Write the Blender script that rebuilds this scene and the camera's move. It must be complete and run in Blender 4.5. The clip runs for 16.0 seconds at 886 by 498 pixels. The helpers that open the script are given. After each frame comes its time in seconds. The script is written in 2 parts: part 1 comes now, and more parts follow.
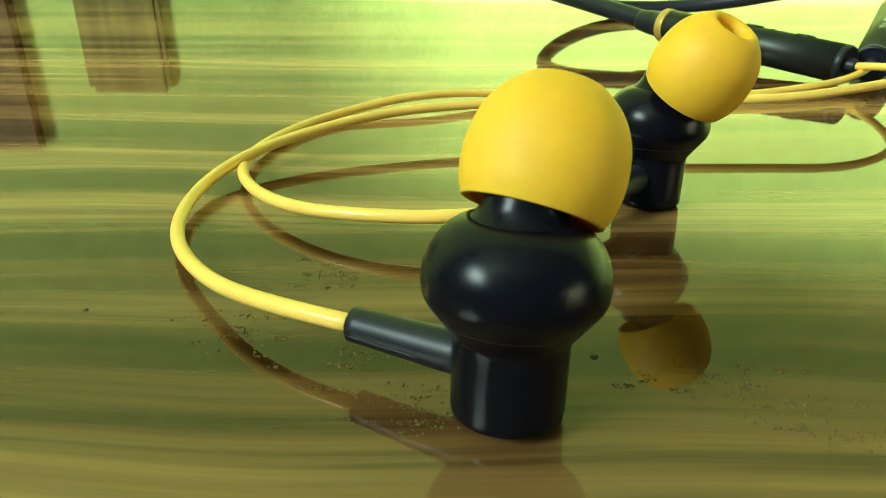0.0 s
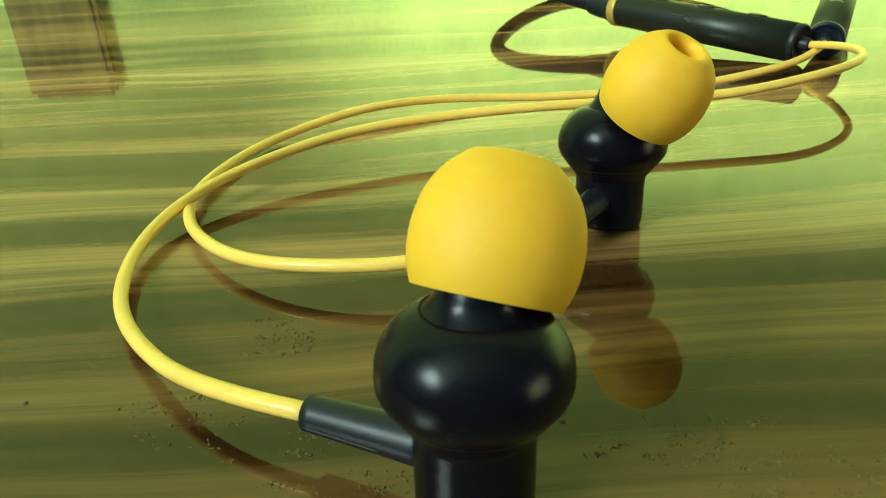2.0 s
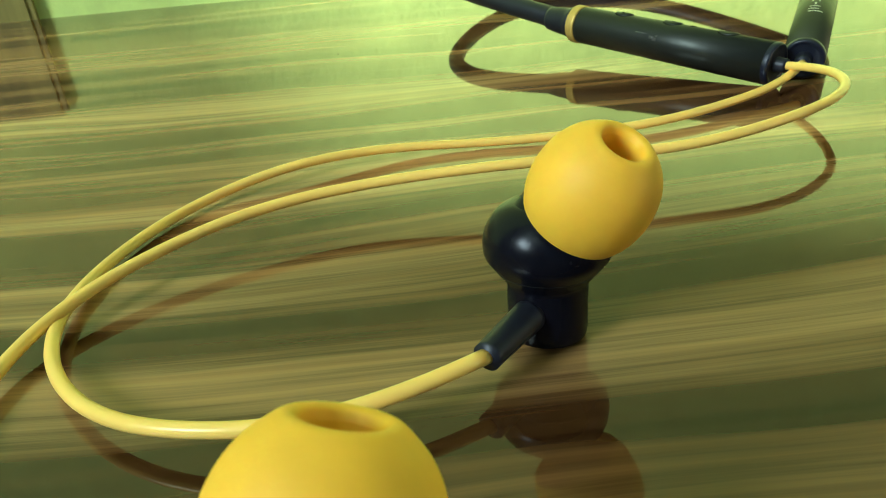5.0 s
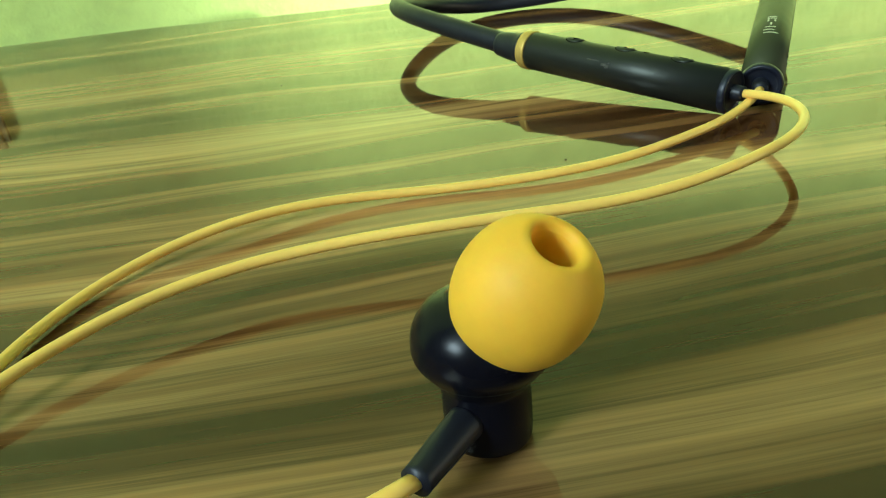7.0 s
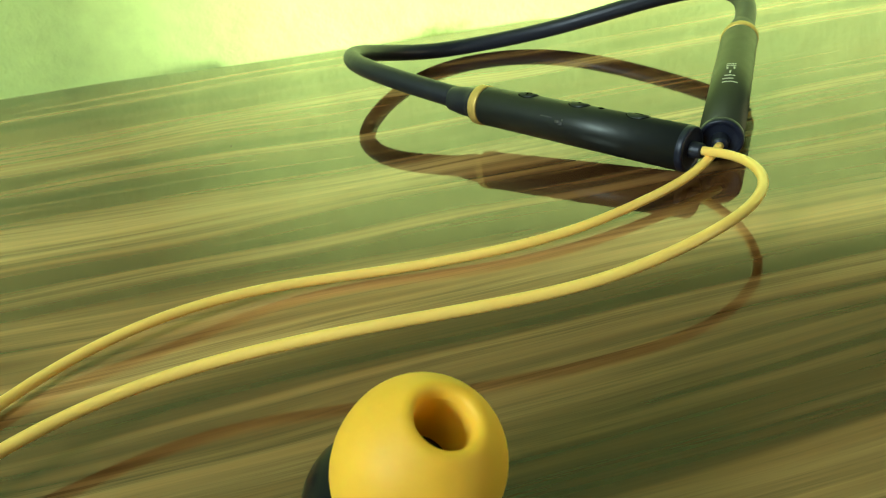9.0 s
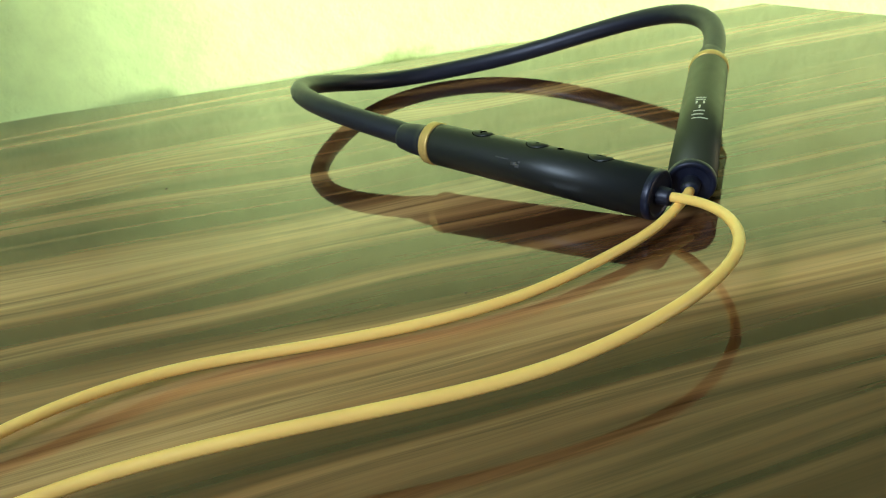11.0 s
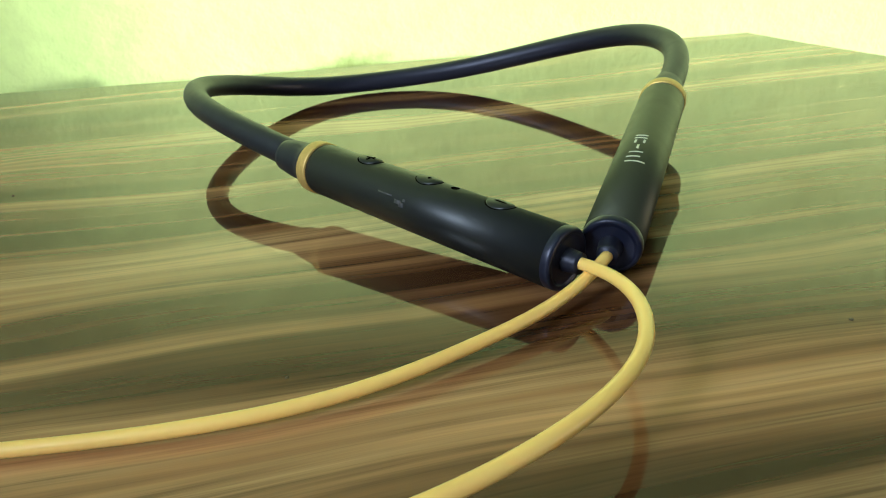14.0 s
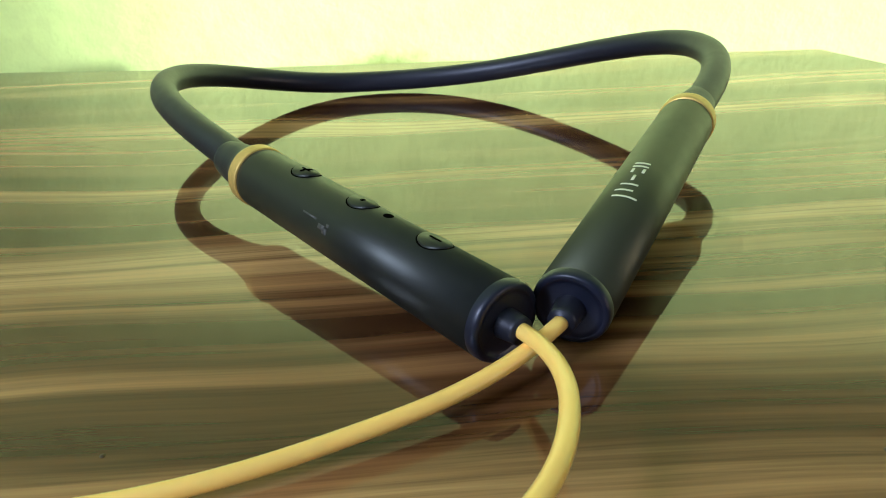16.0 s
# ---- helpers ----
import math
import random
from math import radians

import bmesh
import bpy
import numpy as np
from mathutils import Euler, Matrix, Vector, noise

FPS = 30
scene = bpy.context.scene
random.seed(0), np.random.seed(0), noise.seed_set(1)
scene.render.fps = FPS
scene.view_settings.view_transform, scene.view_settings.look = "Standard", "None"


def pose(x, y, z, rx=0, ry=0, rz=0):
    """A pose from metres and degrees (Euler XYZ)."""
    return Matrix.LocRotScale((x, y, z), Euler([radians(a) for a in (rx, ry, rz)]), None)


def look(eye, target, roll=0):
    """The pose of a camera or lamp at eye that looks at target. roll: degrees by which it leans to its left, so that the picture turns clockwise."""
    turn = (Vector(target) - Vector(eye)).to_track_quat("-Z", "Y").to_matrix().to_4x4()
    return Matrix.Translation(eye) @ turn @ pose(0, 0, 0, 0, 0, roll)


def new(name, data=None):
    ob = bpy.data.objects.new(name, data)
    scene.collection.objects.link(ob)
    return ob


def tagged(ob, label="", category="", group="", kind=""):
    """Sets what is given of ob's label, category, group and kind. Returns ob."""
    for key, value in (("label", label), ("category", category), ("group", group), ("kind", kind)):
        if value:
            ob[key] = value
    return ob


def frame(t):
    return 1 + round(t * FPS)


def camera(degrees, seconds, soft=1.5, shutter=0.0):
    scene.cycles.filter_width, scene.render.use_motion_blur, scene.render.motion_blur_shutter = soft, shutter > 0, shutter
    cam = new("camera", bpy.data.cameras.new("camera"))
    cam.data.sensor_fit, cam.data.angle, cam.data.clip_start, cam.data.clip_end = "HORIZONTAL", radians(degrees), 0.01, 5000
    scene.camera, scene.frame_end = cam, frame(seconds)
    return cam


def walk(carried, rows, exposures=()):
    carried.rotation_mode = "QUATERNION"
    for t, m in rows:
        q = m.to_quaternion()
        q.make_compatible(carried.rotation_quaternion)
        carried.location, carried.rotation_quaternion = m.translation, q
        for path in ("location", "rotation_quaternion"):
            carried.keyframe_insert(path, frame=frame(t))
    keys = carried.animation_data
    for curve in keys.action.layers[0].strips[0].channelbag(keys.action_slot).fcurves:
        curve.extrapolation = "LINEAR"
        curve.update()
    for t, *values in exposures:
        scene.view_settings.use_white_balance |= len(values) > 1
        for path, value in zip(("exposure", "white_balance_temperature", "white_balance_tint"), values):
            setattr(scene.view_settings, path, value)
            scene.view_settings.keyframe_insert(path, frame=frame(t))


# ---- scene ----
cam = camera(62.54, 16.0, soft=0.9)
cam.data.dof.use_dof = True
cam.data.dof.focus_distance, cam.data.dof.aperture_fstop = 0.088, 105.0
PATH = [
    (0, (-0.00191, -0.04931, 0.03597), (-0.00697, 0.04168, -0.00521), -0.33),
    (0.5, (-0.00325, -0.04717, 0.03540), (-0.00563, 0.04386, -0.00593), -1.28),
    (1, (-0.00304, -0.04617, 0.03703), (-0.00334, 0.04469, -0.00473), -2.11),
    (1.5, (-0.00264, -0.04410, 0.03942), (-0.00295, 0.04604, -0.00389), -3.09),
    (2, (-0.00037, -0.04260, 0.04232), (-0.00149, 0.04674, -0.00259), -3.43),
    (2.5, (0.00248, -0.03860, 0.04375), (0.00062, 0.05019, -0.00221), -3.52),
    (3, (0.00454, -0.03444, 0.04544), (0.00226, 0.05403, -0.00111), -4.32),
    (3.5, (0.00650, -0.03164, 0.04599), (0.00402, 0.05672, -0.00077), -4.60),
    (4, (0.00753, -0.02848, 0.04714), (0.00554, 0.05978, 0.00018), -4.91),
    (6.5, (0.01518, -0.01166, 0.04961), (0.01783, 0.07660, 0.00268), -6.67),
    (7, (0.01640, -0.00928, 0.05165), (0.01969, 0.07891, 0.00461), -6.97),
    (7.5, (0.01805, -0.00558, 0.05193), (0.02185, 0.08280, 0.00529), -7.32),
    (8, (0.02195, -0.00159, 0.05438), (0.02604, 0.08696, 0.00809), -8.27),
    (8.5, (0.02477, -0.00067, 0.05602), (0.02909, 0.08834, 0.01065), -8.64),
    (9, (0.02661, 0.00209, 0.05549), (0.03138, 0.09155, 0.01105), -8.85),
    (11.5, (0.03741, 0.02024, 0.05482), (0.04641, 0.11038, 0.01247), -9.02),
    (12, (0.04077, 0.02292, 0.05432), (0.05056, 0.11321, 0.01246), -8.96),
    (12.5, (0.04395, 0.02716, 0.05264), (0.05425, 0.11748, 0.01098), -8.01),
    (13, (0.04869, 0.03490, 0.05096), (0.05903, 0.12518, 0.00921), -6.83),
    (13.5, (0.05262, 0.03918, 0.04971), (0.06274, 0.12944, 0.00788), -5.74),
    (14, (0.05707, 0.04322, 0.04712), (0.06681, 0.13360, 0.00545), -4.53),
    (14.5, (0.06099, 0.05002, 0.04428), (0.06785, 0.14078, 0.00287), -3.66),
    (15, (0.06608, 0.05429, 0.04156), (0.07000, 0.14540, 0.00053), -3.18),
    (15.5, (0.07053, 0.05873, 0.04030), (0.07314, 0.14999, -0.00051), -2.67),
    (16, (0.07561, 0.06384, 0.04128), (0.07669, 0.15519, 0.00062), -2.47),
]
EXPOSURES = [(0.0, 0.95, 8500, -36), (2.0, 0.87, 8200, -36), (3.2, 0.80, 7600, -33), (4.2, 0.76, 7000, -23), (6.3, 0.68, 7000, -26), (9.2, 0.63, 7200, -24), (11.3, 0.45, 5950, 1), (15.0, 0.48, 5950, 3), (16.0, 0.56, 5950, 5)]
walk(cam, [(t, look(eye, target, roll)) for t, eye, target, roll in PATH], EXPOSURES)

# ---- light: daylight through two windows of a green room ----
world = bpy.data.worlds.new("world")
scene.world = world
world.use_nodes = True
wn = world.node_tree
sky = wn.nodes.new("ShaderNodeTexSky")
sky.sky_type = "NISHITA"
sky.sun_disc = False
sky.sun_elevation, sky.sun_rotation = radians(6), radians(127)
wn.links.new(sky.outputs[0], wn.nodes["Background"].inputs[0])
wn.nodes["Background"].inputs[1].default_value = 0.1


def window_lamp(name, at, aim, wide, high, watts, colour):
    data = bpy.data.lights.new(name, "AREA")
    data.shape, data.size, data.size_y = "RECTANGLE", wide, high
    data.energy, data.color = watts, colour
    ob = new(name, data)
    ob.matrix_world = look(at, aim)
    return ob


window_lamp("west_window_light", (-1.63, -1.10, 1.24), (0, -1.10, 1.24), 0.8, 0.7, 44, (0.93, 0.97, 1.0))
window_lamp("east_window_light", (1.93, -0.79, 0.20), (0, -0.79, 0.20), 0.80, 0.38, 2.0, (1.0, 0.97, 0.95))


sun_data = bpy.data.lights.new("sun", "SUN")
sun_data.energy, sun_data.angle, sun_data.color = 5.0, radians(1.6), (1.0, 0.98, 0.90)
sun = new("sun", sun_data)
sun.matrix_world = look((3.0, -2.25, 0.36), (2.0, -1.5, 0.24))


# ---- materials ----
def material(name, colour=(0.5, 0.5, 0.5), rough=0.5, **more):
    m = bpy.data.materials.new(name)
    m.use_nodes = True
    p = m.node_tree.nodes["Principled BSDF"]
    p.inputs["Base Color"].default_value = (*colour, 1)
    p.inputs["Roughness"].default_value = rough
    for key, value in more.items():
        p.inputs[key.replace("_", " ")].default_value = value
    return m


def node(m, kind, **values):
    n = m.node_tree.nodes.new(kind)
    for key, value in values.items():
        n.inputs[key].default_value = value
    return n


def link(m, a, b):
    m.node_tree.links.new(a, b)


def shader(m):
    return m.node_tree.nodes["Principled BSDF"]


def coords(m, scale):
    tc = node(m, "ShaderNodeTexCoord")
    mp = node(m, "ShaderNodeMapping")
    mp.inputs["Scale"].default_value = scale
    link(m, tc.outputs["Object"], mp.inputs["Vector"])
    return mp.outputs["Vector"]


def noise_of(m, vector, scale, detail=4.0, rough=0.55):
    n = node(m, "ShaderNodeTexNoise", Scale=scale, Detail=detail, Roughness=rough)
    link(m, vector, n.inputs["Vector"])
    return n.outputs["Fac"]


def ramp_of(m, fac, stops):
    r = node(m, "ShaderNodeValToRGB")
    e = r.color_ramp.elements
    while len(e) < len(stops):
        e.new(0.5)
    for one, (at, colour) in zip(e, stops):
        one.position, one.color = at, (*colour, 1)
    link(m, fac, r.inputs["Fac"])
    return r.outputs["Color"]


def bump_of(m, height, strength, distance, socket="Normal"):
    b = node(m, "ShaderNodeBump", Strength=strength, Distance=distance)
    link(m, height, b.inputs["Height"])
    link(m, b.outputs["Normal"], shader(m).inputs[socket])
    return b


def vary(m, colour, vector, scale, amount=0.15, detail=4.0):
    """Mottles a plain base colour by a noise."""
    fac = noise_of(m, vector, scale, detail)
    low = tuple(c * (1 - amount) for c in colour)
    high = tuple(min(1, c * (1 + amount)) for c in colour)
    link(m, ramp_of(m, fac, [(0.3, low), (0.7, high)]), shader(m).inputs["Base Color"])
    return fac


def mix(m, fac, a, b, kind="MIX"):
    n = m.node_tree.nodes.new("ShaderNodeMix")
    n.data_type, n.blend_type = "RGBA", kind
    if isinstance(fac, float):
        n.inputs[0].default_value = fac
    else:
        link(m, fac, n.inputs[0])
    link(m, a, n.inputs[6])
    link(m, b, n.inputs[7])
    return n.outputs[2]


def wood_laminate():
    """Striped brown laminate under a thick clear varnish; the grain runs along x."""
    m = material("varnished_wood", rough=0.45)
    p = shader(m)
    warp = noise_of(m, coords(m, (5, 14, 1)), 1.0, 2.0)
    base = coords(m, (2.2, 62, 1))
    shift = node(m, "ShaderNodeVectorMath")
    shift.operation = "MULTIPLY_ADD"
    link(m, warp, shift.inputs[0])
    shift.inputs[1].default_value = (0, 2.2, 0)
    link(m, base, shift.inputs[2])
    broad = noise_of(m, shift.outputs[0], 1.0, 3.0, 0.6)
    colour = ramp_of(m, broad, [(0.34, (0.040, 0.017, 0.008)), (0.44, (0.105, 0.045, 0.020)),
                                (0.51, (0.26, 0.132, 0.060)), (0.61, (0.47, 0.275, 0.132))])
    fine = coords(m, (9, 420, 1))
    shift2 = node(m, "ShaderNodeVectorMath")
    shift2.operation = "MULTIPLY_ADD"
    link(m, warp, shift2.inputs[0])
    shift2.inputs[1].default_value = (0, 14, 0)
    link(m, fine, shift2.inputs[2])
    streak = noise_of(m, shift2.outputs[0], 1.0, 5.0, 0.65)
    colour = mix(m, 0.85, colour, ramp_of(m, streak, [(0.34, (0.26, 0.23, 0.22)), (0.5, (0.90, 0.90, 0.90)), (0.66, (1.34, 1.30, 1.22))]), "MULTIPLY")
    # Light level put into the wood colour: darker in front, lighter towards the back.
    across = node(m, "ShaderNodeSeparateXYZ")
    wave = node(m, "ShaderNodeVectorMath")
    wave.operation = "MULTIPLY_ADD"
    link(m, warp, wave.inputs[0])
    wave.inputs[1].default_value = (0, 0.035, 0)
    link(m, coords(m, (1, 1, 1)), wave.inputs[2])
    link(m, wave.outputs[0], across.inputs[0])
    y_share = node(m, "ShaderNodeMapRange", **{"From Min": -0.33, "From Max": 0.39})
    link(m, across.outputs["Y"], y_share.inputs["Value"])
    light_tone = [(-330, 0.7), (-40, 0.55), (10, 0.46), (46, 0.42), (60, 0.48), (76, 0.56), (92, 0.66), (106, 0.62), (124, 0.98), (142, 1.30), (160, 1.08), (178, 1.12), (215, 0.86), (260, 1.0), (380, 0.9)]
    colour = mix(m, 1.0, colour, ramp_of(m, y_share.outputs[0], [((y + 330) / 720, (v, v, v)) for y, v in light_tone]), "MULTIPLY")
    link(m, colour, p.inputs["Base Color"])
    p.inputs["Coat Weight"].default_value = 1.0
    p.inputs["Coat Roughness"].default_value = 0.035
    p.inputs["Coat IOR"].default_value = 1.62
    p.inputs["Specular IOR Level"].default_value = 0.0
    bump_of(m, streak, 0.012, 0.0001, "Coat Normal")
    return m


def plaster(name, colour, bump=0.6, stain=None, smudge=None):
    m = material(name, colour, 0.85)
    v = coords(m, (1, 1, 1))
    fac = noise_of(m, v, 55, 6, 0.65)
    low, high = tuple(c * 0.90 for c in colour), tuple(min(1, c * 1.06) for c in colour)
    col = ramp_of(m, fac, [(0.32, low), (0.66, high)])
    if stain:
        big = noise_of(m, v, 9, 3, 0.6)
        col = mix(m, ramp_of(m, big, [(0.55, (0, 0, 0)), (0.72, (1, 1, 1))]), col, ramp_of(m, fac, [(0.3, stain), (0.8, colour)]))
    if smudge:
        place = node(m, "ShaderNodeVectorMath")
        place.operation = "DISTANCE"
        wide = node(m, "ShaderNodeMapping", Scale=(0.55, 1, 1.3))
        tc = node(m, "ShaderNodeTexCoord")
        link(m, tc.outputs["Object"], wide.inputs["Vector"])
        link(m, wide.outputs["Vector"], place.inputs[0])
        place.inputs[1].default_value = (smudge[0] * 0.55, smudge[1], smudge[2] * 1.3)
        ragged = node(m, "ShaderNodeMath")
        ragged.operation = "MULTIPLY_ADD"
        link(m, noise_of(m, v, 120, 4), ragged.inputs[0])
        ragged.inputs[1].default_value = 0.016
        link(m, place.outputs["Value"], ragged.inputs[2])
        near = ramp_of(m, ragged.outputs[0], [(0.011, (1, 1, 1)), (0.021, (0, 0, 0))])
        col = mix(m, near, col, ramp_of(m, fac, [(0.3, (0.26, 0.32, 0.08)), (0.8, (0.45, 0.56, 0.18))]))
    link(m, col, shader(m).inputs["Base Color"])
    bump_of(m, noise_of(m, v, 160, 5, 0.6), bump, 0.002)
    return m


def soft_black(name, colour, rough, grain, gloss=0.5, coat=0.0, tint=(0.72, 0.74, 1.0)):
    m = material(name, colour, rough)
    v = coords(m, (1000, 1000, 1000))
    shader(m).inputs["Specular IOR Level"].default_value = gloss
    shader(m).inputs["Coat Weight"].default_value = coat
    # Specular tint puts blue or green room light into the reflections.
    shader(m).inputs["Specular Tint"].default_value = (*tint, 1)
    shader(m).inputs["Coat Roughness"].default_value = 0.12
    fac = noise_of(m, v, 0.35, 4)
    r = node(m, "ShaderNodeMapRange")
    r.inputs["To Min"].default_value, r.inputs["To Max"].default_value = rough * 0.85, rough * 1.2
    link(m, fac, r.inputs["Value"])
    link(m, r.outputs[0], shader(m).inputs["Roughness"])
    bump_of(m, noise_of(m, v, 6.0, 3), grain, 0.00004)
    return m


WOOD = wood_laminate()
WOOD_EDGE = material("dark_wood", (0.09, 0.045, 0.022), 0.5)
vary(WOOD_EDGE, (0.09, 0.045, 0.022), coords(WOOD_EDGE, (30, 30, 4)), 3.0, 0.4)
WOOD_OLIVE = material("olive_wood", (0.27, 0.225, 0.075), 0.6)
vary(WOOD_OLIVE, (0.27, 0.225, 0.075), coords(WOOD_OLIVE, (30, 30, 4)), 3.0, 0.4)
GREEN = plaster("green_plaster", (0.72, 0.88, 0.34), 0.45, (0.62, 0.75, 0.27), (0.060, 0.366, -0.012))
GREY_WALL = plaster("grey_blue_paint", (0.10, 0.125, 0.21), 0.25)
CEILING = plaster("ceiling_paint", (0.55, 0.58, 0.50), 0.2)
FLOOR = material("floor_tile", (0.22, 0.20, 0.17), 0.35)
vary(FLOOR, (0.22, 0.20, 0.17), coords(FLOOR, (4, 4, 4)), 5.0, 0.25)
FRAME = material("white_window_paint", (0.75, 0.75, 0.72), 0.4)
BLACK_GLOSS = soft_black("glossy_black_plastic", (0.004, 0.004, 0.009), 0.25, 0.12, 0.22)
BLACK_SATIN = soft_black("satin_black_plastic", (0.011, 0.012, 0.012), 0.40, 0.25, 0.48, tint=(0.80, 0.86, 1.0))
# Same black plastic; the green wall's reflection is put into the colour.
BLACK_WALL_SHEEN = soft_black("satin_black_wall_sheen", (0.026, 0.028, 0.018), 0.43, 0.25, 0.6, tint=(0.92, 1.0, 0.88))
BLACK_RUBBER = soft_black("black_rubber", (0.010, 0.011, 0.021), 0.42, 0.3, 0.54)
NAVY_CAP = soft_black("blue_black_cap", (0.009, 0.011, 0.026), 0.36, 0.05)
# Black discs on the skin stand in for shade in holes and grooves.
FLAT_BLACK = material("flat_black", (0.003, 0.003, 0.003), 0.9, Specular_IOR_Level=0.0)
GRILLE = material("dark_grille", (0.015, 0.012, 0.010), 0.5, Metallic=0.3)
SILICONE = material("yellow_silicone", (0.87, 0.485, 0.06), 0.58, Subsurface_Weight=0.25, Subsurface_Scale=0.0022, Subsurface_Radius=(1.0, 0.5, 0.12))
vary(SILICONE, (0.87, 0.485, 0.06), coords(SILICONE, (1000, 1000, 1000)), 0.25, 0.05)
bump_of(SILICONE, noise_of(SILICONE, coords(SILICONE, (1000, 1000, 1000)), 3.0, 3), 0.15, 0.00006)
YELLOW_CABLE = material("yellow_cable", (0.96, 0.625, 0.19), 0.3, Subsurface_Weight=0.06, Subsurface_Scale=0.0006)
vary(YELLOW_CABLE, (0.96, 0.625, 0.19), coords(YELLOW_CABLE, (1000, 1000, 1000)), 0.1, 0.06)
GOLD = material("brushed_gold", (0.62, 0.43, 0.14), 0.45, Metallic=0.4)
vary(GOLD, (0.62, 0.43, 0.14), coords(GOLD, (1000, 1000, 1000)), 1.5, 0.12)
PRINT = material("pale_print", (0.62, 0.64, 0.58), 0.5)
SCUFF = material("grey_scuff", (0.05, 0.05, 0.06), 0.5)
DUST = material("brown_dust", (0.13, 0.10, 0.045), 1.0, Specular_IOR_Level=0.05)
SPECK = material("dark_speck", (0.08, 0.055, 0.03), 0.7)

MM = 0.001


# ---- mesh helpers ----
def mesh_object(name, bm, mat, smooth=True):
    me = bpy.data.meshes.new(name)
    bm.normal_update()
    bm.to_mesh(me)
    bm.free()
    for f in me.polygons:
        f.use_smooth = smooth
    me.materials.append(mat)
    return new(name, me)


def part(name, bm, mat, parent, label="", smooth=True):
    ob = mesh_object(name, bm, mat, smooth)
    ob.parent = parent
    return tagged(ob, label)


def box(bm, x0, x1, y0, y1, z0, z1):
    v = [bm.verts.new((x, y, z)) for z in (z0, z1) for y in (y0, y1) for x in (x0, x1)]
    for a, b, c, d in ((0, 2, 3, 1), (4, 5, 7, 6), (0, 1, 5, 4), (2, 6, 7, 3), (0, 4, 6, 2), (1, 3, 7, 5)):
        bm.faces.new((v[a], v[b], v[c], v[d]))
    return bm


def upright(at, direction):
    """A frame at a place whose z axis points along the direction."""
    z = Vector(direction).normalized()
    return Matrix.Translation(at) @ z.to_track_quat("Z", "Y").to_matrix().to_4x4()


def lathe(profile, frame_at=Matrix(), steps=64, bm=None):
    """Turns (radius, height) pairs in millimetres about the frame's z axis."""
    bm = bm or bmesh.new()
    rings = []
    for r, h in profile:
        if r < 1e-6:
            rings.append([bm.verts.new(frame_at @ Vector((0, 0, h * MM)))])
        else:
            rings.append([bm.verts.new(frame_at @ Vector((r * MM * math.cos(a), r * MM * math.sin(a), h * MM)))
                          for a in (2 * math.pi * k / steps for k in range(steps))])
    for a, b in zip(rings, rings[1:]):
        for k in range(steps):
            quad = [a[k % len(a)], a[(k + 1) % len(a)], b[(k + 1) % len(b)], b[k % len(b)]]
            face = list(dict.fromkeys(quad))
            if len(face) > 2:
                bm.faces.new(face)
    bmesh.ops.recalc_face_normals(bm, faces=bm.faces)
    return bm


def rounded(profile, rounds=2):
    """Cuts the corners of an open profile, keeping its ends."""
    for _ in range(rounds):
        out = [profile[0]]
        for (a, b), (c, d) in zip(profile, profile[1:]):
            out += [(a * 0.75 + c * 0.25, b * 0.75 + d * 0.25), (a * 0.25 + c * 0.75, b * 0.25 + d * 0.75)]
        profile = out + [profile[-1]]
    return profile


def spline(points, count):
    """A clamped cubic B-spline through a run of control points."""
    n, k = len(points), 3
    knots = [0.0] * k + [i / (n - k) for i in range(n - k + 1)] + [1.0] * k
    pts = [Vector(p) for p in points]
    out = []
    for s in range(count):
        u = min(s / (count - 1), 1 - 1e-9)
        i = max(j for j in range(k, n) if knots[j] <= u)
        d = [pts[j + i - k].copy() for j in range(k + 1)]
        for r in range(1, k + 1):
            for j in range(k, r - 1, -1):
                lo, hi = knots[j + i - k], knots[j + 1 + i - r]
                a = (u - lo) / (hi - lo) if hi > lo else 0
                d[j] = d[j - 1].lerp(d[j], a)
        out.append(d[k])
    return out


def tube(line, radius, steps=20, bm=None):
    """A round tube along a line; radius is a number or a function of the share of the way, in metres."""
    bm = bm or bmesh.new()
    size = radius if callable(radius) else (lambda s: radius)
    rings, side = [], None
    for k, p in enumerate(line):
        way = (line[min(k + 1, len(line) - 1)] - line[max(k - 1, 0)]).normalized()
        if side is None:
            side = way.cross(Vector((0, 0, 1))).normalized()
        side = (side - way * side.dot(way)).normalized()
        up = side.cross(way)
        r = size(k / (len(line) - 1))
        rings.append([bm.verts.new(p + r * (math.cos(a) * side + math.sin(a) * up)) for a in (2 * math.pi * j / steps for j in range(steps))])
    for a, b in zip(rings, rings[1:]):
        for j in range(steps):
            bm.faces.new((a[j], a[(j + 1) % steps], b[(j + 1) % steps], b[j]))
    bm.faces.new(rings[0][::-1])
    bm.faces.new(rings[-1])
    bmesh.ops.recalc_face_normals(bm, faces=bm.faces)
    return bm


def mm(*p):
    return Vector(p) * MM


# ---- the room ----
FLOOR_Z, CEIL_Z = -0.76, 1.94
WX0, WX1, WY0, WY1 = -1.60, 1.90, -2.60, 0.366


def structure(name, bm, mat, label, category):
    return tagged(mesh_object(name, bm, mat, smooth=False), label, category, kind="structure")


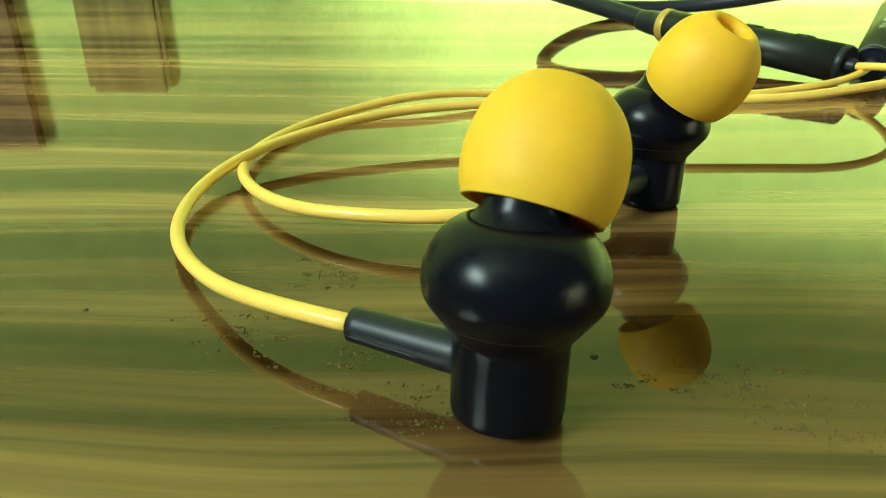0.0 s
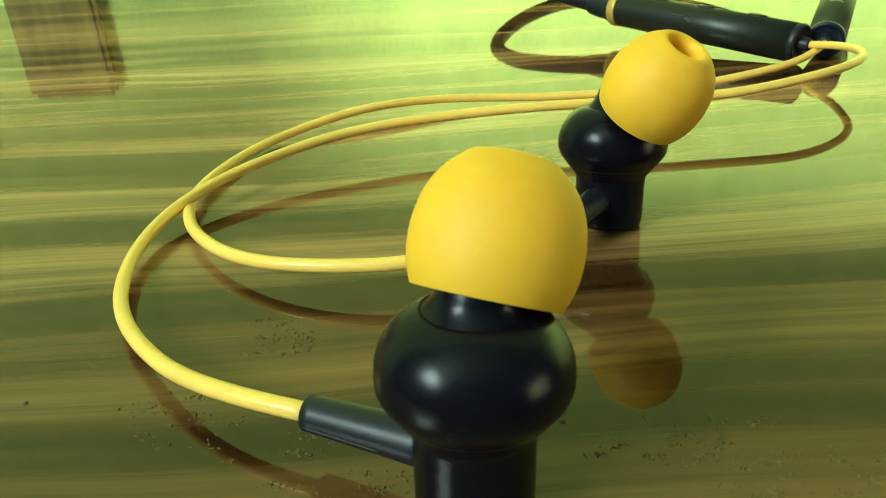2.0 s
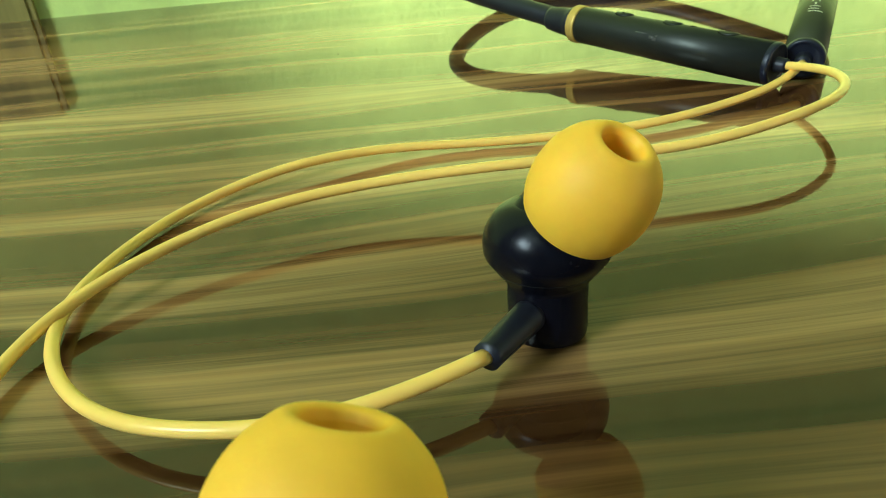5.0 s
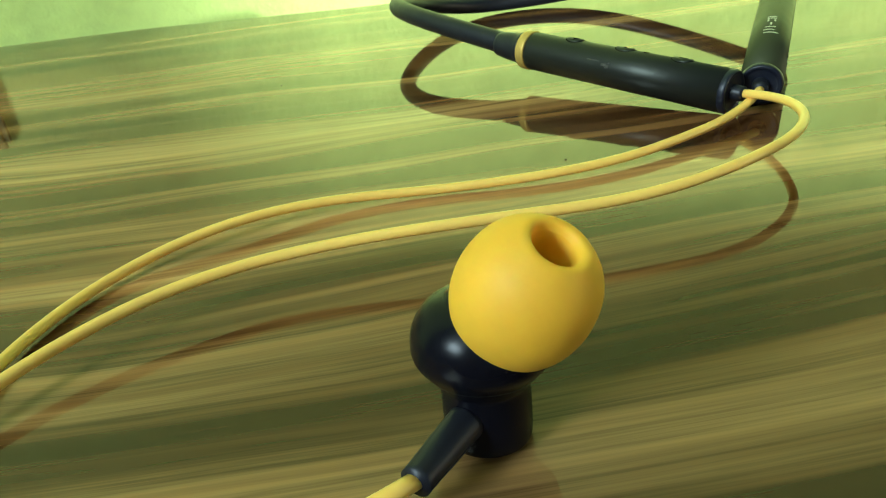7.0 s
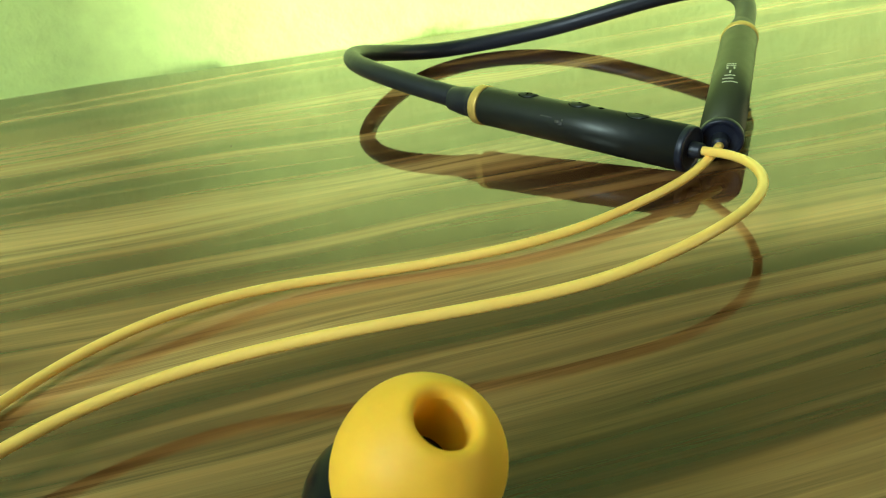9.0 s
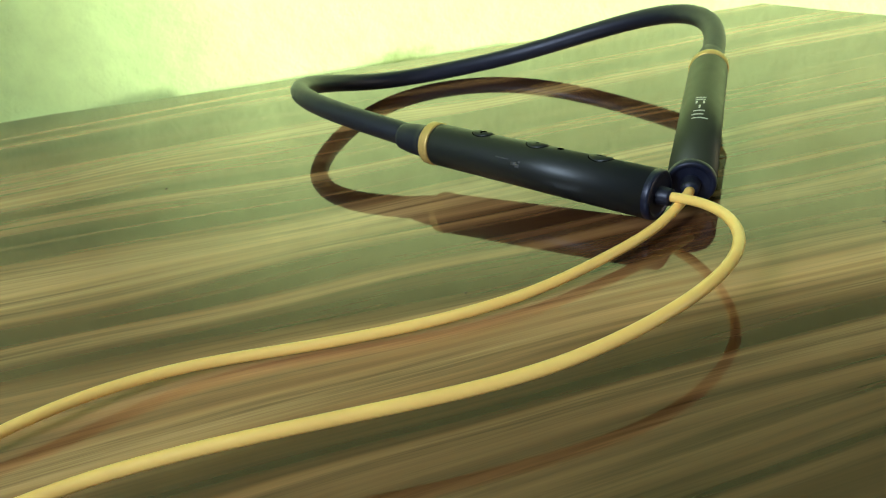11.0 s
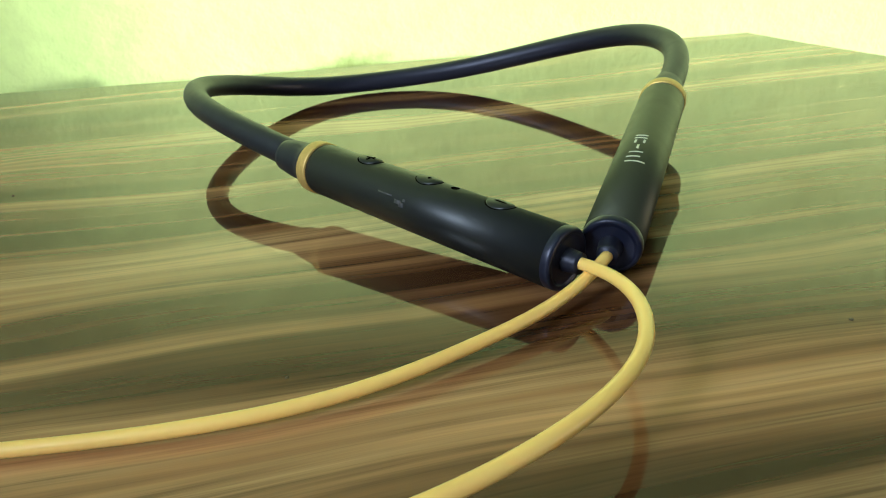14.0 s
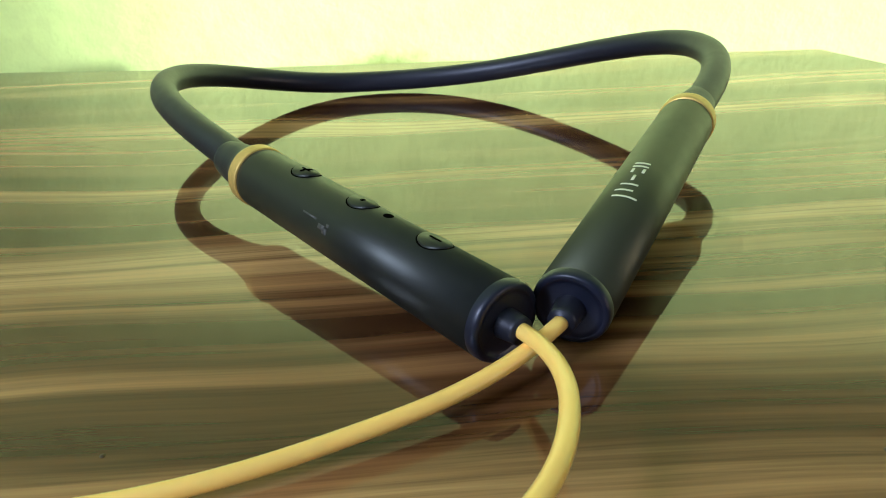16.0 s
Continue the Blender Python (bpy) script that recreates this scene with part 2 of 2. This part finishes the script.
structure("floor", box(bmesh.new(), WX0 - .2, WX1 + .2, WY0 - .2, WY1 + .2, FLOOR_Z - .1, FLOOR_Z), FLOOR, "plain greyish tiled floor of the room", "floor")
structure("ceiling", box(bmesh.new(), WX0 - .2, WX1 + .2, WY0 - .2, WY1 + .2, CEIL_Z, CEIL_Z + .1), CEILING, "plain off-white painted ceiling", "ceiling")
structure("wall_north", box(bmesh.new(), WX0 - .15, WX1 + .15, WY1, WY1 + .15, FLOOR_Z, CEIL_Z), GREEN, "rough lime green plaster wall behind the table", "wall")
structure("wall_south", box(bmesh.new(), WX0 - .15, WX1 + .15, WY0 - .15, WY0, FLOOR_Z, CEIL_Z), GREY_WALL, "plain grey-blue painted wall", "wall")


def side_wall(name, x0, x1, hole):
    y0, y1, z0, z1 = hole
    bm = bmesh.new()
    box(bm, x0, x1, WY0, y0, FLOOR_Z, CEIL_Z)
    box(bm, x0, x1, y1, WY1, FLOOR_Z, CEIL_Z)
    box(bm, x0, x1, y0, y1, FLOOR_Z, z0)
    box(bm, x0, x1, y0, y1, z1, CEIL_Z)
    return structure(name, bm, GREY_WALL, "grey-blue painted wall with a window opening", "wall")


def window(name, x0, x1, hole):
    y0, y1, z0, z1 = hole
    t = 0.05
    bm = box(bmesh.new(), x0, x1, y0, y1, z0, z0 + t)
    for b in ((y0, y1, z1 - t, z1), (y0, y0 + t, z0 + t, z1 - t), (y1 - t, y1, z0 + t, z1 - t)):
        box(bm, x0, x1, *b)
    return structure(name, bm, FRAME, "open white painted window frame", "window")


# Unseen openings; the east one is sized to bound the wall's sun patch.
WEST = (-1.58, -0.62, 0.82, 1.66)
EAST = (-1.24, -0.30, -0.05, 0.42)
side_wall("wall_west", WX0 - .15, WX0, WEST)
side_wall("wall_east", WX1, WX1 + .15, EAST)
window("window_1", WX0 - .12, WX0 - .06, WEST)
window("window_2", WX1 + .06, WX1 + .12, EAST)


# ---- the table ----
table = tagged(new("table"), "brown striped wooden table with a glossy varnished top", "table")
table.location = (-0.2, -0.02, FLOOR_Z)
OUTLINE = [(203, 301), (208, 272), (215, 240), (230, 150), (242, 0), (250, -350), (-650, -350), (-650, 346), (-85, 329), (0, 315)]


def tabletop():
    bm = bmesh.new()
    top = [bm.verts.new((x * MM + 0.2, y * MM + 0.02, 0)) for x, y in OUTLINE[::-1]]
    f = bm.faces.new(top)
    f.normal_update()
    if f.normal.z < 0:
        f.normal_flip()
    down = bmesh.ops.extrude_face_region(bm, geom=[f])
    moved = [v for v in down["geom"] if isinstance(v, bmesh.types.BMVert)]
    bmesh.ops.translate(bm, verts=moved, vec=(0, 0, -0.024))
    bmesh.ops.recalc_face_normals(bm, faces=bm.faces)
    rim = [e for e in bm.edges if all(abs(v.co.z) < 1e-6 for v in e.verts)]
    bmesh.ops.bevel(bm, geom=rim, offset=0.0018, segments=3, affect="EDGES")
    bmesh.ops.translate(bm, verts=bm.verts, vec=(0, 0, -FLOOR_Z))
    return bm


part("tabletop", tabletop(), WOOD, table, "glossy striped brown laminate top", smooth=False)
for lx, ly in ((0.16, 0.24), (0.16, -0.29), (-0.58, 0.24), (-0.58, -0.29)):
    part("leg", box(bmesh.new(), lx + 0.17, lx + 0.22, ly, ly + 0.05, 0, -FLOOR_Z - 0.0245), WOOD_EDGE, table, smooth=False)


def board(name, x0, x1, y0, y1, top, mat, label):
    bm = box(bmesh.new(), x0 * MM, x1 * MM, y0 * MM, y1 * MM, 0, top * MM - FLOOR_Z)
    bmesh.ops.bevel(bm, geom=bm.edges[:], offset=0.003, segments=2, affect="EDGES")
    ob = tagged(mesh_object(name, bm, mat, smooth=False), label, "board")
    ob.location = (0, 0, FLOOR_Z)
    return ob


board("wooden_board", -400, -262, 358, 364, 90, WOOD_EDGE, "dark brown wooden board upright against the wall")
board("wooden_board", -228, -180, 360, 364, 54, WOOD_OLIVE, "narrow olive brown wooden board upright against the wall")

# ---- the neckband earphones ----
phones = tagged(new("neckband_earphones"), "black neckband earphones with yellow cables and yellow ear tips", "earphones")


def earbud(at, lean, tilt, boot_end, size, reach, heart):
    """A stem with a bulb on it, a leaning nozzle with a silicone tip, and a cable boot low on the stem."""
    base = upright(mm(*at), lean) @ Matrix.Scale(size, 4)
    body = rounded([(0, 0), (4.15, 0), (4.5, 0.25), (4.55, 2.0), (4.55, 6.5), (4.7, 6.85), (5.45, 7.8), (6.3, 8.9), (6.9, 9.7), (7.12, 10.4), (7.14, 11.5), (6.98, 12.6), (6.45, 13.8), (5.6, 14.85), (4.85, 15.4), (4.2, 15.72), (3.6, 15.9), (0, 15.95)], 2)
    bud = part("earbud", lathe(body, base, 80), BLACK_GLOSS, phones, "glossy black plastic earbud standing on its stem")
    part("seam", lathe([(5.62, 8.1), (5.80, 8.26), (5.90, 8.36), (5.80, 8.5)], base, 64), BLACK_SATIN, bud)
    n = Vector(tilt).normalized()
    axis = upright(mm(*heart), n) @ Matrix.Scale(size, 4)
    neck = lathe([(3.15 + 1.15 * max(0, 1 - u / 0.6) ** 2, 15.35 + 3.0 * u) for u in (k / 20 for k in range(21))] + [(0, 18.45)], steps=56)
    for v in neck.verts:
        u = (v.co.z / MM - 15.35) / 3.0
        v.co = base @ v.co + mm(n.x * 2.8 * u, n.y * 1.7 * u * u, 0)
    part("neck", neck, BLACK_GLOSS, bud, "short flared black neck")
    part("nozzle", lathe(rounded([(2.6, 5.4), (2.5, 6.9), (2.4, reach - 1.1), (0, reach - 1.0)], 1), axis, 48), BLACK_SATIN, bud, "black nozzle inside the tip")
    tip = axis @ Matrix.Translation(mm(0, 0, reach))
    out = rounded([(2.1, 5.2), (2.3, 5.95), (2.95, 6.05), (3.6, 5.6), (5.0, 4.3), (5.98, 2.4), (6.36, 0.2), (6.34, -1.4), (6.08, -2.9), (5.55, -4.2)], 2)
    inner = rounded([(5.15, -4.22), (5.45, -3.0), (5.65, -1.4), (5.1, 1.0), (3.6, 2.4), (2.75, 1.8), (2.65, -2.2)], 1) + [(2.15, -2.2)]
    bore = [(2.1, 0.0), (2.05, 3.5)]
    closed = out + inner + bore + [out[0]]
    part("ear_tip", lathe(closed, tip, 80), SILICONE, bud, "soft yellow silicone ear tip")
    part("grille", lathe([(2.13, 0.2), (0, 0.3)], tip, 32), GRILLE, bud, "dark sound grille inside the tip")
    end = mm(*boot_end)
    way = Vector((end.x - at[0] * MM, end.y - at[1] * MM, 0)).normalized()
    root = mm(at[0], at[1], 4.6) + way * 3.6 * MM
    line = [root.lerp(end, k / 14) for k in range(15)]
    boot = tube(line, lambda s: (1.85 - 0.3 * min(1, s * 1.1)) * MM, 28)
    sleeve = part("cable_boot", boot, BLACK_RUBBER, bud, "black rubber cable boot")
    across = way.cross(Vector((0, 0, 1)))
    for side in (1, -1):
        ridge = [p + (across * 0.98 * side - Vector((0, 0, 0.2))) * (1.85 - 0.3 * min(1, k / 14 * 1.1)) * MM for k, p in enumerate(line)]
        part("parting_line", tube(ridge[4:], 0.07 * MM, 8), BLACK_RUBBER, sleeve)
    return bud, base


BOOT_1, BOOT_2 = (-12.6, 4.7, 4.3), (13.3, 37.3, 4.45)
bud, stand = earbud((0.4, -1.8, 0.5), (0.035, 0.125, 1), (0.25, 0.45, 0.85), BOOT_1, 1.0, 9.7, (0.5, -0.35, 11.12))
part("vent_hole_shade", lathe([(0.36, -0.6), (0.36, 0.14), (0, 0.14)], upright(stand @ mm(-0.4, -4.35, 15.55), (0.0, -0.42, 0.9)), 20), FLAT_BLACK, bud)
earbud((20.9, 46.7, 0.35), (0.03, 0.09, 1), (0.40, -0.33, 0.855), BOOT_2, 0.975, 10.3, (20.8, 45.1, 10.95))

CABLE_1 = [(-12.2, 4.5, 4.3), (-22.3, 8.5, 4.2), (-30.1, 16.3, 2.1), (-37.1, 25.6, 2.1), (-40.9, 36.8, 1.5), (-41.6, 48.8, 2.0), (-37.5, 59.8, 3.2), (-28.7, 69.8, 4.2), (-17.1, 77.9, 5.3),
           (-2.2, 83.1, 5.3), (14.4, 83.0, 6.2), (32.2, 82.3, 6.5), (50.2, 82.8, 6.2), (67.2, 87.2, 7.8), (79.9, 96.3, 7.5), (85.7, 106.4, 7.6), (86.6, 119.2, 5.8), (83.3, 126.0, 4.7)]
CABLE_2 = [(13.7, 37.7, 4.5), (-0.2, 30.1, 4.0), (-14.8, 30.4, 3.9), (-27.8, 36.9, 2.4), (-37.0, 48.8, 2.1), (-40.0, 63.4, 1.5), (-36.7, 79.6, 1.2), (-29.6, 92.9, 1.2), (-15.2, 101.0, 3.3),
           (1.9, 108.3, 1.9), (19.5, 107.9, 0.9), (37.3, 106.4, 1.4), (53.9, 108.1, 1.6), (68.9, 114.3, 2.1), (81.5, 120.8, 2.6), (88.2, 127.6, 4.5)]
for run in (CABLE_1, CABLE_2):
    part("cable", tube(spline([mm(*p) for p in run], 260), 0.84 * MM, 20), YELLOW_CABLE, phones, "thin yellow rubber cable")

CORD = [(48.1, 171.9, 8.2), (30.1, 193.8, 12.1), (20.2, 214.8, 13.3), (19.7, 234.3, 12.4), (28.7, 250.7, 8.3), (45.2, 261.3, 3.4), (67.6, 265.1, 2.7), (90.8, 260.4, 4.6), (111.8, 248.5, 10.1),
           (127.1, 233.0, 15.2), (133.9, 215.9, 17.1), (130.9, 199.0, 14.6), (118.7, 180.6, 11.8)]
part("neck_cord", tube(spline([mm(*p) for p in CORD], 220), 2.65 * MM, 28), BLACK_RUBBER, phones, "thick matt black rubber neck cord")


def barrel(name, ring_at, face_at, stub_to, girth, skin, label):
    """A round housing from its gold ring to its end face, with the cord sleeve behind and the cable stub in front."""
    a, b = mm(*ring_at), mm(*face_at)
    long = (b - a).length / MM
    m = upright(a, b - a) @ Matrix.Diagonal((girth, girth, 1, 1))
    body = [(0, 2.3), (3.9, 2.3), (4.2, 2.5), (4.25, 3.4), (4.28, long * 0.5), (4.28, long - 1.3)]
    ob = part(name, lathe(body + [(0, long - 1.3)], m, 72), skin, phones, label)
    part("ring", lathe(rounded([(0, 0), (4.28, 0), (4.42, 0.2), (4.42, 2.2), (4.3, 2.4), (0, 2.4)], 1), m, 72), GOLD, ob, "narrow gold metal ring")
    cap = rounded([(4.28, long - 1.35), (4.3, long - 1.2), (4.28, long - 0.5), (4.12, long - 0.1), (3.8, long), (3.5, long - 0.03), (3.35, long - 0.2), (1.7, long - 0.25)], 1) + [(0, long - 0.25)]
    part("end_cap", lathe(cap, m, 72), NAVY_CAP, ob, "glossy blue-black end cap with a raised rim")
    sleeve = rounded([(0, 0.1), (3.75, 0.1), (3.7, -1.2), (3.35, -2.0), (3.2, -5.2), (2.9, -7.5), (2.7, -9.0), (0, -9.2)], 1)
    part("cord_sleeve", lathe(sleeve, m, 48), BLACK_RUBBER, ob, "black rubber sleeve on the cord")
    root, end = b - (b - a).normalized() * 1.0 * MM, mm(*stub_to)
    part("cable_stub", tube([root.lerp(end, k / 6) for k in range(7)], lambda s: (1.75 - 0.3 * s) * MM, 24), BLACK_RUBBER, ob, "short black cable sleeve")
    return ob, m, long


control, CM, CL = barrel("control_barrel", (49.4, 169.1, 8.2), (82.4, 126.8, 4.75), (83.7, 125.3, 4.7), 1.045, BLACK_SATIN, "satin black housing with three round buttons")
battery, BM, BL = barrel("battery_barrel", (117.1, 178.1, 11.2), (89.1, 129.5, 4.5), (87.8, 127.1, 4.4), 1.0, BLACK_WALL_SHEEN, "satin black battery housing with green wall sheen painted in, and a pale printed mark")


def on_barrel(m, along, lean):
    """A frame on the housing's skin: along it in millimetres from the ring, lean in degrees round it from the top."""
    way = (m.to_3x3() @ Vector((0, 0, 1))).normalized()
    side = way.cross(Vector((0, 0, 1))).normalized()
    up = side.cross(way).normalized()
    out = up * math.cos(radians(lean)) + side * math.sin(radians(lean))
    z = out
    x = way
    y = z.cross(x)
    at = m @ mm(0, 0, along) + out * (4.28 * m.col[0].length) * MM
    return Matrix.Translation(at) @ Matrix((x, y, z)).transposed().to_4x4()


def pill(bm, m, sx, sy, z0, z1, bend=4.28, steps=32):
    """A low rounded disc that follows the housing's curve; half sizes in millimetres."""
    rings = []
    for r, z in ((1.0, z0), (1.0, z0 + (z1 - z0) * 0.6), (0.93, z1), (0.0, z1 + 0.02)):
        ring = []
        for k in range(steps if r else 1):
            a = 2 * math.pi * k / steps
            x, y = sx * r * math.cos(a), sy * r * math.sin(a)
            drop = bend - math.sqrt(max(bend * bend - y * y, 0.01))
            ring.append(bm.verts.new(m @ mm(x, y, z - drop)))
        rings.append(ring)
    for a, b in zip(rings, rings[1:]):
        for k in range(steps):
            face = list(dict.fromkeys([a[k], a[(k + 1) % steps], b[(k + 1) % len(b)], b[k % len(b)]]))
            if len(face) > 2:
                bm.faces.new(face)
    bmesh.ops.recalc_face_normals(bm, faces=bm.faces)
    return bm


def bar(bm, m, x, y, sx, sy, z0=0.0, z1=0.08, bend=4.28, cuts=6):
    """A thin bar that follows the housing's curve; centre, half sizes and heights in millimetres."""
    rows = []
    for k in range(cuts + 1):
        v = y - sy + 2 * sy * k / cuts
        drop = bend - math.sqrt(max(bend * bend - v * v, 0.01))
        rows.append([bm.verts.new(m @ mm(u, v, z - drop)) for u, z in ((x - sx, z0), (x + sx, z0), (x + sx, z1), (x - sx, z1))])
    for a, b in zip(rows, rows[1:]):
        for k in range(4):
            bm.faces.new((a[k], a[(k + 1) % 4], b[(k + 1) % 4], b[k]))
    bm.faces.new(rows[0][::-1])
    bm.faces.new(rows[-1])
    bmesh.ops.recalc_face_normals(bm, faces=bm.faces)
    return bm


LEAN = -8
for along, sign in ((14.3, "plus"), (27.8, "dot"), (41.7, "minus")):
    m = on_barrel(CM, along, LEAN)
    # Dark disc lying on the skin: the groove's shade, no groove is cut.
    part("button_groove_shade", pill(bmesh.new(), m, 2.62, 2.0, -0.3, 0.045), FLAT_BLACK, control)
    part("button", pill(bmesh.new(), m, 2.3, 1.7, -0.2, 0.28), BLACK_SATIN, control, "small oval black button")
    bm = bmesh.new()
    if sign == "dot":
        pill(bm, m, 0.36, 0.36, 0.1, 0.32)
    else:
        bar(bm, m, 0, 0, 0.95, 0.16, 0.1, 0.33)
        if sign == "plus":
            bar(bm, m, 0, 0, 0.16, 0.9, 0.1, 0.335)
    part("button_symbol", bm, FLAT_BLACK, control)
part("indicator_hole_shade", pill(bmesh.new(), on_barrel(CM, 33.1, LEAN), 0.72, 0.65, -0.2, 0.06), FLAT_BLACK, control)
m = on_barrel(CM, 25.5, 68)
bm = bmesh.new()
for x, y, sx, sy in ((0.0, 0.0, 0.7, 0.3), (0.8, -0.3, 0.5, 0.35), (-3.0, 0.6, 1.6, 0.12), (1.2, 0.5, 0.25, 0.2)):
    bar(bm, m, x, y, sx, sy, -0.05, 0.03)
part("scuff", bm, SCUFF, control, "pale scuff marks")

# the printed mark on the battery housing: plain bars in place of letters
m = on_barrel(BM, 33.0, 0)
for x, sx, y, sy in ((4.9, 0.20, 0.3, 1.5), (3.2, 0.20, -0.2, 1.1), (1.5, 0.2, 0.0, 1.1), (-0.4, 0.75, 0.0, 0.18), (-2.6, 0.6, 0.7, 0.18), (-2.6, 0.6, -0.7, 0.18), (-4.9, 0.2, 0.0, 1.0), (-3.9, 0.2, 0.0, 1.0)):
    part("mark_bar", bar(bmesh.new(), m, x, y, sx, sy, -0.05, 0.03), PRINT, battery)

# ---- dust on the table ----
rng = random.Random(4)


def dust(count):
    bm = bmesh.new()
    patches = ((-13, 5, 8, 6, 4), (-19, 22, 7, 5, 3), (17, 4, 7, 4, 4), (25, -1, 9, 5, 4), (-7, -1, 6, 3, 3), (-27, 9, 5, 4, 2))
    pool = [p for p in patches for _ in range(p[4])]
    clumps = []
    for _ in range(90):
        cx, cy, sx, sy, _w = rng.choice(pool)
        clumps.append((rng.gauss(cx, sx * 0.5), rng.gauss(cy, sy * 0.5), rng.uniform(0.2, 1.1)))
    for _ in range(count):
        cx, cy, spread = rng.choice(clumps)
        x, y = rng.gauss(cx, spread * 1.5), rng.gauss(cy, spread * 0.6)
        r, a = rng.uniform(0.035, 0.14), rng.uniform(0, math.pi)
        l = r * rng.uniform(1, 2.4)
        c, s = math.cos(a), math.sin(a)
        base = [(x + c * l * u - s * r * v, y + s * l * u + c * r * v) for u, v in ((-1, -0.4), (0.2, -1), (1, 0.3), (-0.3, 1))]
        low = [bm.verts.new(mm(px, py, 0.0)) for px, py in base]
        top = bm.verts.new(mm(x + rng.uniform(-.3, .3) * r, y + rng.uniform(-.3, .3) * r, rng.uniform(0.06, 0.2)))
        for k in range(4):
            bm.faces.new((low[k], low[(k + 1) % 4], top))
    return bm


tagged(mesh_object("dust", dust(950), DUST, smooth=False), "fine brown dust grains scattered on the table top", "dust", kind="stuff")
for x, y, r in ((8.55, 7.2, 0.42), (45.7, 115.6, 0.26), (112.3, 111.3, 0.3), (-41.8, 13.6, 0.32), (20.9, 3.5, 0.3), (-15.6, 198.5, 0.3)):
    bm = lathe([(r, 0), (r * 0.8, 0.12), (0, 0.16)], Matrix.Translation(mm(x, y, 0)), 9)
    tagged(mesh_object("crumb", bm, SPECK), "tiny dark brown crumb on the table top", "crumb", group="crumbs on the table")
